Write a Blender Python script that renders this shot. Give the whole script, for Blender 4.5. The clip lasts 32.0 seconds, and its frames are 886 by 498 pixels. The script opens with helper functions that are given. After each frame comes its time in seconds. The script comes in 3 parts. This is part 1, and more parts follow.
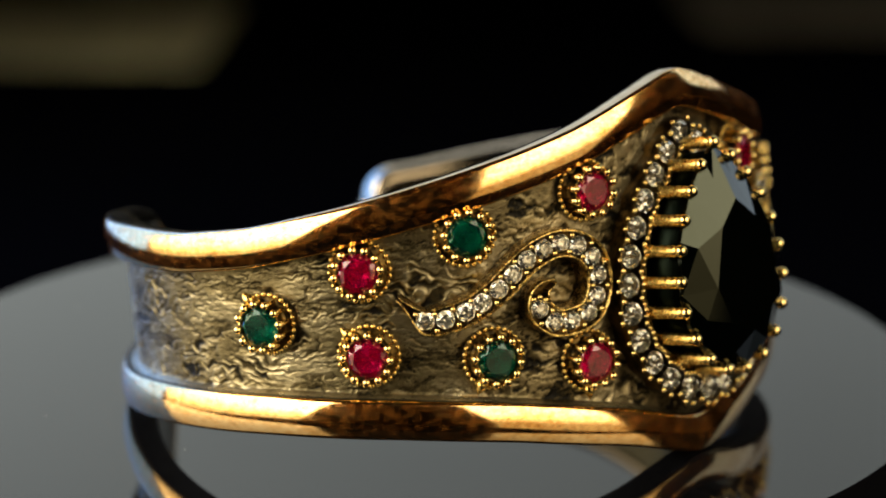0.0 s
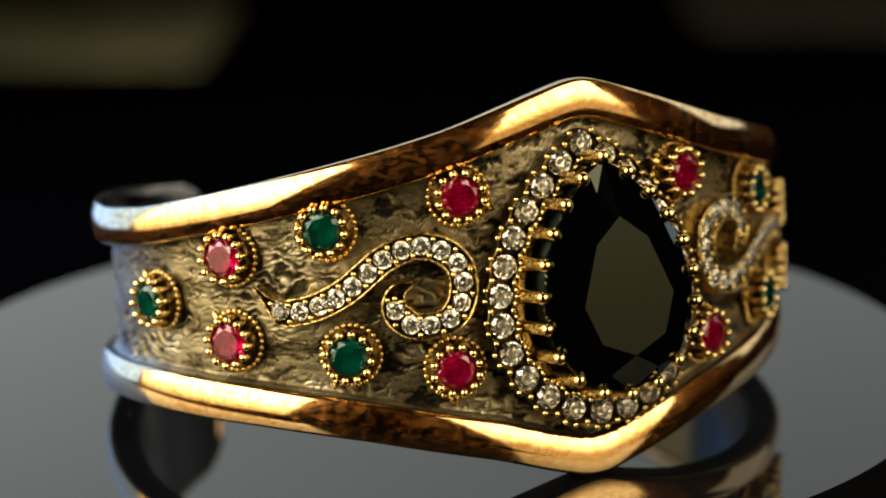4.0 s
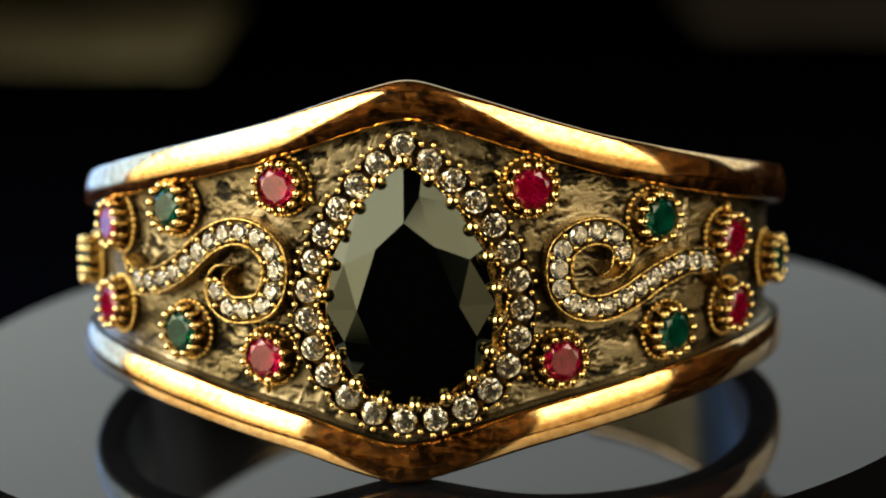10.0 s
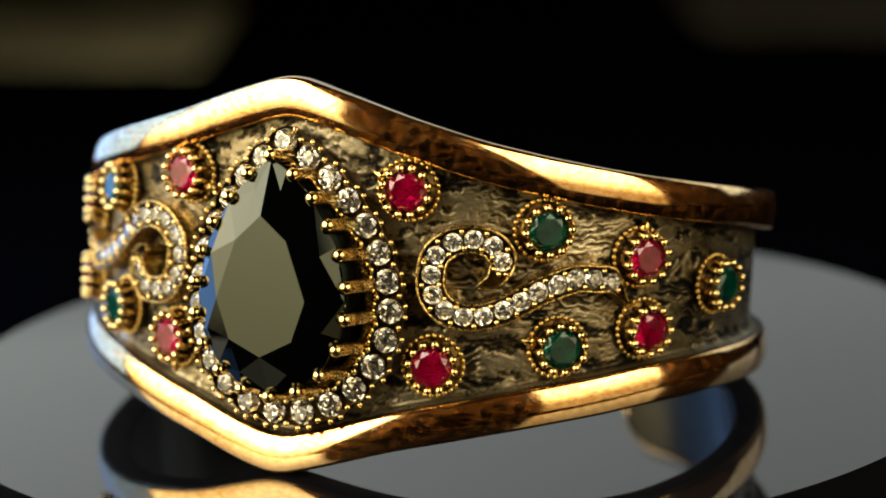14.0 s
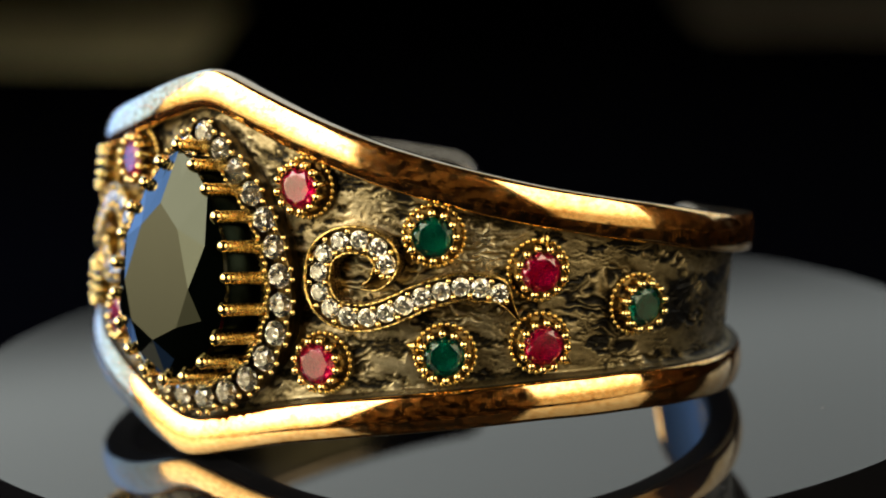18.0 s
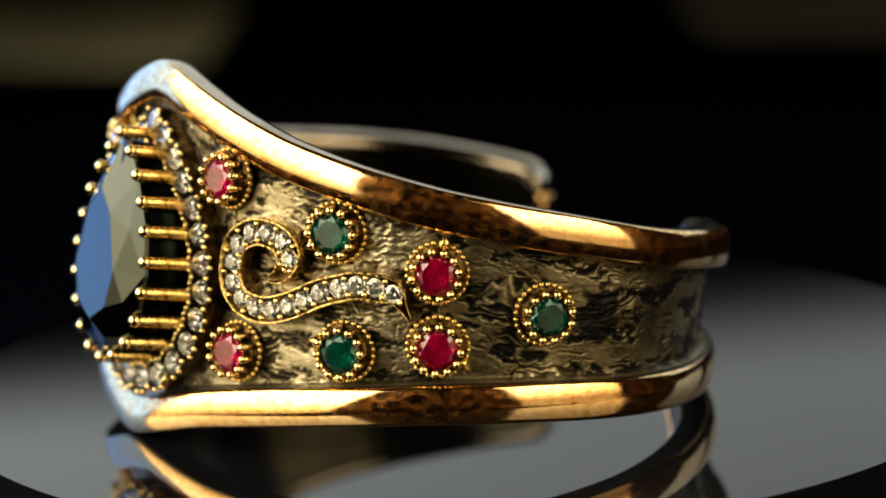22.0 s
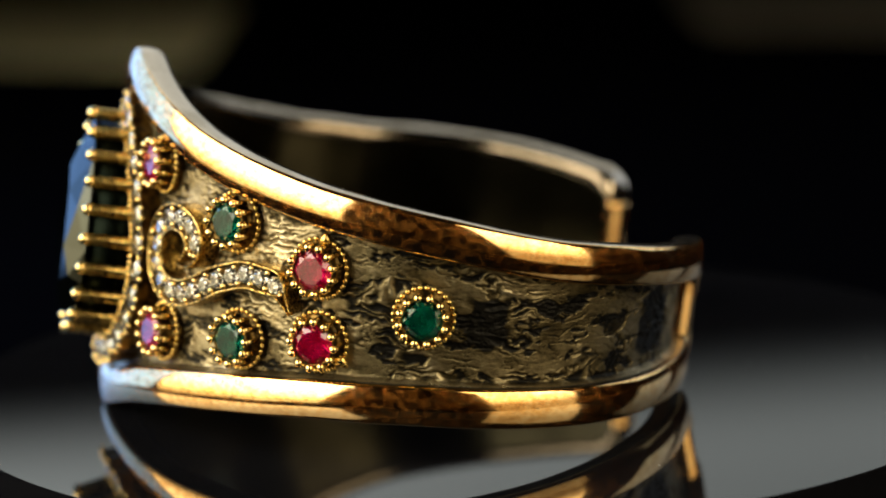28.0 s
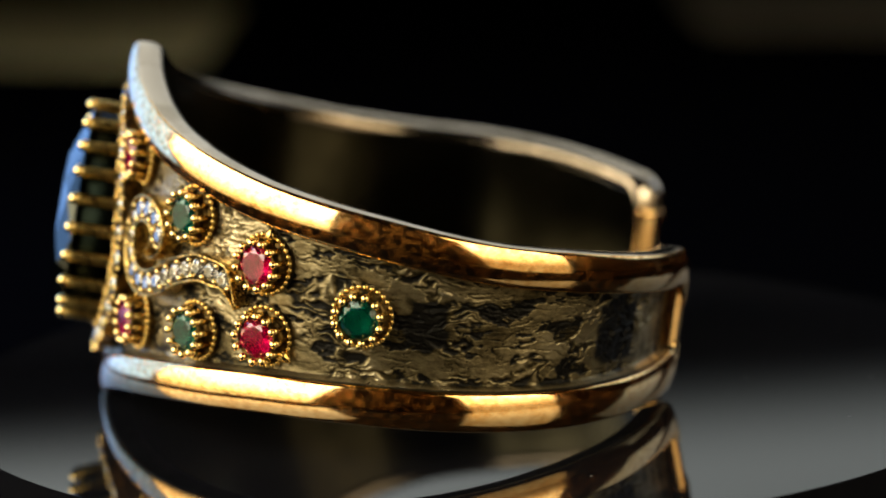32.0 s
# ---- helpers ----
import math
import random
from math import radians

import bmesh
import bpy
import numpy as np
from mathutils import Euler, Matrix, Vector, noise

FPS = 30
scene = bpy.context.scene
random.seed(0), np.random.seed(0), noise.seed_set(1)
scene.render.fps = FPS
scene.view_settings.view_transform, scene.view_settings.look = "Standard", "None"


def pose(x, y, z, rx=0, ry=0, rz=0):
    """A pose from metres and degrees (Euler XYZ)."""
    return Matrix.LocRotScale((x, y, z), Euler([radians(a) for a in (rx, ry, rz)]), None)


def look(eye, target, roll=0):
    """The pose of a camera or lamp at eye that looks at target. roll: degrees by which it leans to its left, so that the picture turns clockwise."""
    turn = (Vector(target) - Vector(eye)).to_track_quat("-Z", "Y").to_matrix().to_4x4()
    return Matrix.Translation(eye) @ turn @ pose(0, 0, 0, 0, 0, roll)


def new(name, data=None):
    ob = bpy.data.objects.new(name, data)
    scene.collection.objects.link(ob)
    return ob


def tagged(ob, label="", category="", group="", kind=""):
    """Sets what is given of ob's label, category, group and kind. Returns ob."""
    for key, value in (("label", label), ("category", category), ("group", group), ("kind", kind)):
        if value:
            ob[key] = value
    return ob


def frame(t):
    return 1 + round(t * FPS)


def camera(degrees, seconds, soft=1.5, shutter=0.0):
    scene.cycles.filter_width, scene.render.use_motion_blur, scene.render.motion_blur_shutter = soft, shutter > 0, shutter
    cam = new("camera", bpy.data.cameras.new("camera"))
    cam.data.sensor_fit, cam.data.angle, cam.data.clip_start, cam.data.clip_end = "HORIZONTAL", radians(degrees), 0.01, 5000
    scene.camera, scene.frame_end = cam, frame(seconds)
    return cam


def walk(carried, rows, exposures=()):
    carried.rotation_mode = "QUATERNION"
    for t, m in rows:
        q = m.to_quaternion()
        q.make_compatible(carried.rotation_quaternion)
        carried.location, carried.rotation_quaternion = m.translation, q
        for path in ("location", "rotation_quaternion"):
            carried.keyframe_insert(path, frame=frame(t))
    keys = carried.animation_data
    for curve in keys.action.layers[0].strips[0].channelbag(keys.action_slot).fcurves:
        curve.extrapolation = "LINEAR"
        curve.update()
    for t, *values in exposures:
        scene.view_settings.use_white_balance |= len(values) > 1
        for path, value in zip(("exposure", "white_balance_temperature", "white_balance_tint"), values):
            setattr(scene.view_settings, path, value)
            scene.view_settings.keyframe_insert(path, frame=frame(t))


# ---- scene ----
# A gemstone cuff on a slowly turning black disc, filmed by a still close-up camera. Sizes in millimetres, turned into metres by MM.
MM = 0.001

# ---------------- camera ----------------
cam = camera(22.18, 32.0, soft=1.8)
cam.data.dof.use_dof = True
cam.data.dof.focus_distance = 0.180
cam.data.dof.aperture_fstop = 19.0
CAM_POSE = pose(0.0, -204.1 * MM, 59.1 * MM, 90.0 - 13.047, 0.0, -0.205)
walk(cam, [(0.0, CAM_POSE), (32.0, CAM_POSE)], [(0.0, 0.0), (32.0, 0.0)])

# seconds, turn of the disc in degrees, lift of the disc in millimetres
TURN = [(0.0, 47.6, -0.18), (1.0, 42.07, -0.2), (2.0, 36.05, -0.23), (3.0, 30.13, -0.21), (3.5, 27.63, -0.14),
        (4.5, 23.53, 0.09), (5.5, 20.03, 0.26), (6.0, 17.83, 0.27), (7.0, 11.93, 0.23), (8.0, 6.42, 0.2),
        (9.0, 0.77, 0.17), (10.0, -4.84, 0.15), (11.0, -10.04, 0.14), (12.0, -15.2, 0.12), (13.0, -20.3, 0.13),
        (14.0, -25.1, 0.11), (15.5, -31.9, 0.04), (17.0, -38.7, -0.01), (18.0, -42.8, -0.03), (19.0, -46.95, -0.05),
        (20.0, -50.83, -0.05), (21.0, -54.66, -0.04), (22.0, -58.34, -0.04), (23.0, -61.77, -0.03),
        (24.0, -64.9, -0.02), (25.0, -67.9, 0.01), (26.5, -72.4, 0.0), (28.0, -76.6, 0.0), (29.0, -79.08, -0.03),
        (30.0, -81.37, -0.05), (31.0, -83.7, -0.08), (32.0, -85.8, -0.06)]

# ---------------- world ----------------
world = bpy.data.worlds.new("dim_room")
scene.world = world
world.use_nodes = True
world.node_tree.nodes["Background"].inputs[0].default_value = (0.35, 0.4, 0.55, 1)
world.node_tree.nodes["Background"].inputs[1].default_value = 0.002

# radiance of the light sources
KEY_LOW, KEY_HIGH = 0.80, 6.5
RIGHT_SHARE, LEFT_SHARE = 0.80, 1.20
WINDOW_BLUE = 2.85
BACK_RIGHT, BACK_LEFT = 0.60, 1.00

# ---------------- helpers ----------------


def part(name, data, material, parent, label="", m=None, smooth=False):
    """One mesh object under a thing or a part."""
    if isinstance(data, bmesh.types.BMesh):
        me = bpy.data.meshes.new(name)
        data.to_mesh(me)
        data.free()
    elif isinstance(data, tuple):
        me = mesh_of(name, *data, smooth=smooth)
    else:
        me = data
    if material is not None and not me.materials:
        me.materials.append(material)
    ob = new(name, me)
    ob.parent = parent
    if m is not None:
        ob.matrix_basis = m
    if label:
        tagged(ob, label)
    return ob


def mesh_of(name, verts, faces, smooth=False):
    me = bpy.data.meshes.new(name)
    me.from_pydata([tuple(v) for v in verts], [], [tuple(f) for f in faces])
    me.validate()
    bm = bmesh.new()
    bm.from_mesh(me)
    bmesh.ops.recalc_face_normals(bm, faces=bm.faces)
    bm.to_mesh(me)
    bm.free()
    if smooth:
        me.shade_smooth()
    me.update()
    return me


def joined(*pieces):
    verts, faces = [], []
    for v, f in pieces:
        n = len(verts)
        verts.extend(v)
        faces.extend([tuple(i + n for i in q) for q in f])
    return verts, faces


def moved(piece, m):
    return [m @ Vector(v) for v in piece[0]], piece[1]


def lathe(profile, n, closed=False):
    """Turns (radius, height) round z; caps both ends unless closed."""
    verts, faces = [], []
    k = len(profile)
    for i in range(n):
        a = 2 * math.pi * i / n
        for r, z in profile:
            verts.append((r * math.cos(a), r * math.sin(a), z))
    for i in range(n):
        j = (i + 1) % n
        for q in range(k if closed else k - 1):
            w = (q + 1) % k
            faces.append((i * k + q, j * k + q, j * k + w, i * k + w))
    if not closed:
        faces.append([i * k for i in range(n)])
        faces.append([i * k + k - 1 for i in range(n)])
    return verts, faces


def ball(r, seg=8, rings=5, squash=1.0):
    verts, faces = [(0, 0, r * squash)], []
    for j in range(1, rings):
        a = math.pi * j / rings
        for i in range(seg):
            b = 2 * math.pi * i / seg
            verts.append((r * math.sin(a) * math.cos(b), r * math.sin(a) * math.sin(b), r * squash * math.cos(a)))
    verts.append((0, 0, -r * squash))
    for i in range(seg):
        j = (i + 1) % seg
        faces.append((0, 1 + i, 1 + j))
        for q in range(rings - 2):
            faces.append((1 + q * seg + i, 1 + (q + 1) * seg + i, 1 + (q + 1) * seg + j, 1 + q * seg + j))
        faces.append((1 + (rings - 2) * seg + i, len(verts) - 1, 1 + (rings - 2) * seg + j))
    return verts, faces


def box(x0, x1, y0, y1, z0, z1):
    v = [(x, y, z) for x in (x0, x1) for y in (y0, y1) for z in (z0, z1)]
    f = [(0, 1, 3, 2), (4, 6, 7, 5), (0, 4, 5, 1), (2, 3, 7, 6), (0, 2, 6, 4), (1, 5, 7, 3)]
    return v, f


def bevel_box(x0, x1, y0, y1, z0, z1, r):
    bm = bmesh.new()
    v, f = box(x0, x1, y0, y1, z0, z1)
    vs = [bm.verts.new(q) for q in v]
    for q in f:
        bm.faces.new([vs[i] for i in q])
    bmesh.ops.recalc_face_normals(bm, faces=bm.faces)
    bmesh.ops.bevel(bm, geom=bm.edges[:], offset=r, segments=2, affect="EDGES", profile=0.5)
    return bm


def grad_noise(x, y, seed=0):
    """Smooth lattice noise on arrays, about -1 to 1."""
    rng = np.random.RandomState(seed)
    ang = rng.rand(256) * 2 * np.pi
    perm = rng.permutation(256)
    xi, yi = np.floor(x).astype(int), np.floor(y).astype(int)
    xf, yf = x - xi, y - yi
    u, v = xf * xf * xf * (xf * (xf * 6 - 15) + 10), yf * yf * yf * (yf * (yf * 6 - 15) + 10)

    def corner(i, j):
        g = ang[perm[(perm[(xi + i) & 255] + yi + j) & 255]]
        return np.cos(g) * (xf - i) + np.sin(g) * (yf - j)
    a = corner(0, 0) * (1 - u) + corner(1, 0) * u
    b = corner(0, 1) * (1 - u) + corner(1, 1) * u
    return (a * (1 - v) + b * v) * 1.5


# ---------------- materials ----------------


def shader(name):
    mat = bpy.data.materials.new(name)
    mat.use_nodes = True
    nt = mat.node_tree
    return mat, nt, nt.nodes["Principled BSDF"]


def noise_node(nt, scale, detail=4.0, rough=0.55, stretch=(1, 1, 1)):
    tc = nt.nodes.new("ShaderNodeTexCoord")
    mp = nt.nodes.new("ShaderNodeMapping")
    mp.inputs["Scale"].default_value = stretch
    n = nt.nodes.new("ShaderNodeTexNoise")
    n.inputs["Scale"].default_value = scale
    n.inputs["Detail"].default_value = detail
    n.inputs["Roughness"].default_value = rough
    nt.links.new(tc.outputs["Object"], mp.inputs["Vector"])
    nt.links.new(mp.outputs["Vector"], n.inputs["Vector"])
    return n


def ramp(nt, source, stops):
    r = nt.nodes.new("ShaderNodeValToRGB")
    while len(r.color_ramp.elements) < len(stops):
        r.color_ramp.elements.new(0.5)
    for e, (p, c) in zip(r.color_ramp.elements, stops):
        e.position = p
        e.color = (c, c, c, 1) if isinstance(c, float) else (*c, 1)
    nt.links.new(source, r.inputs["Fac"])
    return r


def bump(nt, bsdf, source, strength, distance):
    b = nt.nodes.new("ShaderNodeBump")
    b.inputs["Strength"].default_value = strength
    b.inputs["Distance"].default_value = distance
    nt.links.new(source, b.inputs["Height"])
    nt.links.new(b.outputs["Normal"], bsdf.inputs["Normal"])


def metal(name, light, dark, rough, scale, patina=0.45, bumps=0.15, depth=0.00005, fine=6000):
    mat, nt, b = shader(name)
    b.inputs["Metallic"].default_value = 1.0
    n = noise_node(nt, scale)
    r = ramp(nt, n.outputs["Fac"], [(patina - 0.12, dark), (patina + 0.12, light)])
    nt.links.new(r.outputs["Color"], b.inputs["Base Color"])
    n2 = noise_node(nt, fine, 3.0)
    r2 = ramp(nt, n2.outputs["Fac"], [(0.3, max(0.02, rough - 0.06)), (0.7, rough + 0.08)])
    nt.links.new(r2.outputs["Color"], b.inputs["Roughness"])
    bump(nt, b, n2.outputs["Fac"], bumps, depth)
    return mat


def rim_metal():
    """Polished rose gold under a thin handled film: a sharp and a broad gloss, with dark tarnish flecks."""
    mat, nt, b = shader("polished_rose_gold")
    b.inputs["Metallic"].default_value = 1.0
    patch = noise_node(nt, 170, 3.0, 0.5)
    fleck = noise_node(nt, 1500, 5.0, 0.62, (1, 1, 1.6))
    mul = nt.nodes.new("ShaderNodeMath")
    mul.operation = "MULTIPLY_ADD"
    mul.inputs[1].default_value = 0.65
    nt.links.new(patch.outputs["Fac"], mul.inputs[0])
    nt.links.new(fleck.outputs["Fac"], mul.inputs[2])
    r = ramp(nt, mul.outputs[0], [(0.54, (0.72, 0.37, 0.11)), (0.66, (0.88, 0.49, 0.16)), (0.92, (1.0, 0.67, 0.30))])
    nt.links.new(r.outputs["Color"], b.inputs["Base Color"])
    n2 = noise_node(nt, 700, 4.0, 0.6, (1, 1, 2.5))
    r2 = ramp(nt, n2.outputs["Fac"], [(0.35, 0.06), (0.75, 0.16)])
    nt.links.new(r2.outputs["Color"], b.inputs["Roughness"])
    bump(nt, b, n2.outputs["Fac"], 0.03, 0.00006)
    film = nt.nodes.new("ShaderNodeBsdfPrincipled")
    film.inputs["Metallic"].default_value = 1.0
    film.inputs["Roughness"].default_value = 0.42
    rf = ramp(nt, mul.outputs[0], [(0.56, (0.05, 0.013, 0.002)), (0.74, (0.42, 0.125, 0.016)), (0.97, (0.94, 0.36, 0.065))])
    nt.links.new(rf.outputs["Color"], film.inputs["Base Color"])
    mix = nt.nodes.new("ShaderNodeMixShader")
    smear = noise_node(nt, 1150, 8.0, 0.72, (1, 1, 1.8))
    r3 = ramp(nt, smear.outputs["Fac"], [(0.45, 0.006), (0.61, 0.32)])
    nt.links.new(r3.outputs["Color"], mix.inputs[0])
    nt.links.new(b.outputs[0], mix.inputs[1])
    nt.links.new(film.outputs[0], mix.inputs[2])
    nt.links.new(mix.outputs[0], nt.nodes["Material Output"].inputs[0])
    return mat


def band_metal():
    """Oxidised silver-bronze: black in the hollows and in the painted shade under the upper border, rubbed bright on
    the ridges.
    """
    mat, nt, b = shader("oxidised_hammered_metal")
    b.inputs["Metallic"].default_value = 0.88
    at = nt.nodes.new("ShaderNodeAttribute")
    at.attribute_name = "worn_and_shaded"
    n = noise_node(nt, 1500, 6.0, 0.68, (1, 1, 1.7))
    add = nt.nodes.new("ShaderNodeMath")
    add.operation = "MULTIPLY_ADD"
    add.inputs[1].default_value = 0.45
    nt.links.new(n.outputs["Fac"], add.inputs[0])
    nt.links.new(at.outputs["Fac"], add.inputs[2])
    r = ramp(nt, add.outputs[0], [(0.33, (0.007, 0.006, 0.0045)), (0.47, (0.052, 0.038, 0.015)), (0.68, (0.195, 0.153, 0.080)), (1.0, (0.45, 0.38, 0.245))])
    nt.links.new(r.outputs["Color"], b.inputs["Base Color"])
    r2 = ramp(nt, add.outputs[0], [(0.3, 0.48), (0.95, 0.27)])
    nt.links.new(r2.outputs["Color"], b.inputs["Roughness"])
    n2 = noise_node(nt, 2300, 6.0, 0.65, (1, 1, 2.2))
    bump(nt, b, n2.outputs["Fac"], 0.42, 0.00011)
    return mat


def gem(name, color, ior=1.76, transmission=0.55, rough=0.03, dark=None):
    mat, nt, b = shader(name)
    if dark is not None:
        n = noise_node(nt, 700, 3.0)
        r = ramp(nt, n.outputs["Fac"], [(0.35, dark), (0.65, color)])
        nt.links.new(r.outputs["Color"], b.inputs["Base Color"])
    else:
        b.inputs["Base Color"].default_value = (*color, 1)
    b.inputs["Roughness"].default_value = rough
    b.inputs["IOR"].default_value = ior
    b.inputs["Transmission Weight"].default_value = transmission
    return mat


def plain(name, color, rough=0.6, scale=60, vary=0.25, bumps=0.1, coat=0.0, spec=0.5):
    mat, nt, b = shader(name)
    n = noise_node(nt, scale, 5.0)
    lo, hi = tuple(c * (1 - vary) for c in color), tuple(c * (1 + vary) for c in color)
    r = ramp(nt, n.outputs["Fac"], [(0.3, lo), (0.7, hi)])
    nt.links.new(r.outputs["Color"], b.inputs["Base Color"])
    b.inputs["Roughness"].default_value = rough
    b.inputs["Specular IOR Level"].default_value = spec
    b.inputs["Coat Weight"].default_value = coat
    bump(nt, b, n.outputs["Fac"], bumps, 0.001)
    return mat


def glow(name, color, low, high, half, axis="Y", fade=None, top=None, span=(-0.55, 0.35)):
    """A lit diffuser whose lamp sits high: dim at its lower border, bright towards the top."""
    mat = bpy.data.materials.new(name)
    mat.use_nodes = True
    nt = mat.node_tree
    nt.nodes.clear()
    out = nt.nodes.new("ShaderNodeOutputMaterial")
    em = nt.nodes.new("ShaderNodeEmission")
    em.inputs["Color"].default_value = (*color, 1)
    tc = nt.nodes.new("ShaderNodeTexCoord")
    sp = nt.nodes.new("ShaderNodeSeparateXYZ")
    nt.links.new(tc.outputs["Object"], sp.inputs[0])
    mr = nt.nodes.new("ShaderNodeMapRange")
    mr.interpolation_type = "SMOOTHSTEP"
    mr.inputs["From Min"].default_value = half * span[0]
    mr.inputs["From Max"].default_value = half * span[1]
    mr.inputs["To Min"].default_value = low
    mr.inputs["To Max"].default_value = high
    nt.links.new(sp.outputs[axis], mr.inputs["Value"])
    if top:
        cr = nt.nodes.new("ShaderNodeMapRange")
        cr.inputs["From Min"].default_value, cr.inputs["From Max"].default_value = -half * 0.55, half * 0.35
        nt.links.new(sp.outputs["Y"], cr.inputs["Value"])
        rc = ramp(nt, cr.outputs["Result"], [(0.0, color), (1.0, top)])
        nt.links.new(rc.outputs["Color"], em.inputs["Color"])
    value = mr.outputs["Result"]
    if fade:
        m2 = nt.nodes.new("ShaderNodeMapRange")
        m2.interpolation_type = "SMOOTHSTEP"
        m2.inputs["From Min"].default_value, m2.inputs["From Max"].default_value = fade
        nt.links.new(sp.outputs["Y"], m2.inputs["Value"])
        mu = nt.nodes.new("ShaderNodeMath")
        mu.operation = "MULTIPLY"
        nt.links.new(value, mu.inputs[0])
        nt.links.new(m2.outputs["Result"], mu.inputs[1])
        value = mu.outputs[0]
    nt.links.new(value, em.inputs["Strength"])
    nt.links.new(em.outputs[0], out.inputs[0])
    return mat


RIM = rim_metal()
BAND = band_metal()
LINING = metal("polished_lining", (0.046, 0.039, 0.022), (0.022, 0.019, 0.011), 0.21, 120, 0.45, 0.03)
# dark underside and inner roll, bright lip top: shade and sheen put into colour
EDGE = metal("dull_shaded_edge", (0.09, 0.075, 0.05), (0.04, 0.032, 0.02), 0.30, 200)
LIP = metal("shaded_rolled_edge", (0.25, 0.196, 0.137), (0.16, 0.126, 0.084), 0.14, 260)
LIP_TOP = metal("sheen_rose_lip", (0.74, 0.61, 0.48), (0.56, 0.45, 0.33), 0.12, 260)
GOLD = metal("antique_gold", (0.90, 0.61, 0.19), (0.36, 0.215, 0.05), 0.24, 1500, 0.42)
GOLD_BRIGHT = metal("bright_gold_bead", (0.98, 0.72, 0.29), (0.78, 0.52, 0.16), 0.17, 1500, 0.40)
SCREEN_BLACK = metal("screen_black", (0.005, 0.007, 0.005), (0.002, 0.003, 0.002), 0.35, 900)
GOLD_DARK = metal("blackened_gold", (0.15, 0.09, 0.026), (0.018, 0.012, 0.006), 0.36, 1300, 0.50)
GOLD_WORN = metal("worn_gold_wall", (0.80, 0.54, 0.17), (0.10, 0.06, 0.018), 0.26, 2200, 0.46)
RUBY = gem("ruby_red_stone", (0.60, 0.003, 0.075), 1.77, 0.68, 0.02, (0.30, 0.001, 0.02))
EMERALD = gem("emerald_green_stone", (0.002, 0.125, 0.074), 1.50, 0.62, 0.02, (0.001, 0.035, 0.022))
CRYSTAL = gem("clear_white_stone", (0.93, 0.87, 0.73), 2.15, 0.955, 0.0)
ONYX = gem("black_onyx", (0.0004, 0.0007, 0.0005), 1.44, 0.0, 0.015)
ONYX.node_tree.nodes["Principled BSDF"].inputs["Specular Tint"].default_value = (0.93, 1.0, 0.76, 1)
ACRYLIC = plain("black_acrylic", (0.004, 0.004, 0.005), 0.02, 30, 0.3, 0.0)
BLACK_CLOTH = plain("black_cloth", (0.0012, 0.0012, 0.0018), 0.95, 400, 0.4, 0.3, 0.0, 0.0)
BLACK_PLASTIC = plain("black_plastic", (0.012, 0.012, 0.013), 0.4, 200, 0.3, 0.1)
DARK_PAINT = plain("dark_room_paint", (0.016, 0.011, 0.007), 0.9, 12, 0.2, 0.2, 0.0, 0.05)
PALE_BOARD = plain("pale_olive_card", (0.64, 0.565, 0.31), 0.9, 25, 0.25, 0.1)
GREY_BOARD = plain("brown_grey_card", (0.088, 0.072, 0.046), 0.9, 25, 0.25, 0.1)
DUST = plain("grey_dust", (0.35, 0.34, 0.32), 0.9, 4000, 0.3, 0.0)

# ---------------- room ----------------


def structure(name, data, material, label, m=None):
    ob = part(name, data, material, None, m=m)
    return tagged(ob, label, "", "", "structure")


structure("tabletop", box(-1.5, 1.5, -0.9, 1.95, -0.21, -0.16), BLACK_CLOTH, "black cloth tabletop under the turntable")
structure("floor", box(-2.5, 2.5, -2.5, 2.5, -0.85, -0.80), DARK_PAINT, "dark studio floor")
structure("wall_back", box(-2.5, 2.5, 2.5, 2.6, -0.85, 2.0), DARK_PAINT, "dark studio wall")
structure("wall_front", box(-2.5, 2.5, -2.6, -2.5, -0.85, 2.0), DARK_PAINT, "dark studio wall")
structure("wall_left", box(-2.6, -2.5, -2.5, 2.5, -0.85, 2.0), DARK_PAINT, "dark studio wall")
structure("wall_right", box(2.5, 2.6, -2.5, 2.5, -0.85, 2.0), DARK_PAINT, "dark studio wall")
structure("ceiling", box(-2.6, 2.6, -2.6, 2.6, 2.0, 2.1), DARK_PAINT, "dark studio ceiling")


def facing(az, el, dist):
    """A pose at that bearing from the disc (0 is towards the camera, 90 to its right) whose z looks back at the disc."""
    a, e = radians(az), radians(el)
    at = Vector((math.sin(a) * math.cos(e), -math.cos(a) * math.cos(e), math.sin(e))) * dist
    return look(at, (0, 0, 0.012)) @ Matrix.Rotation(math.pi, 4, "Y")


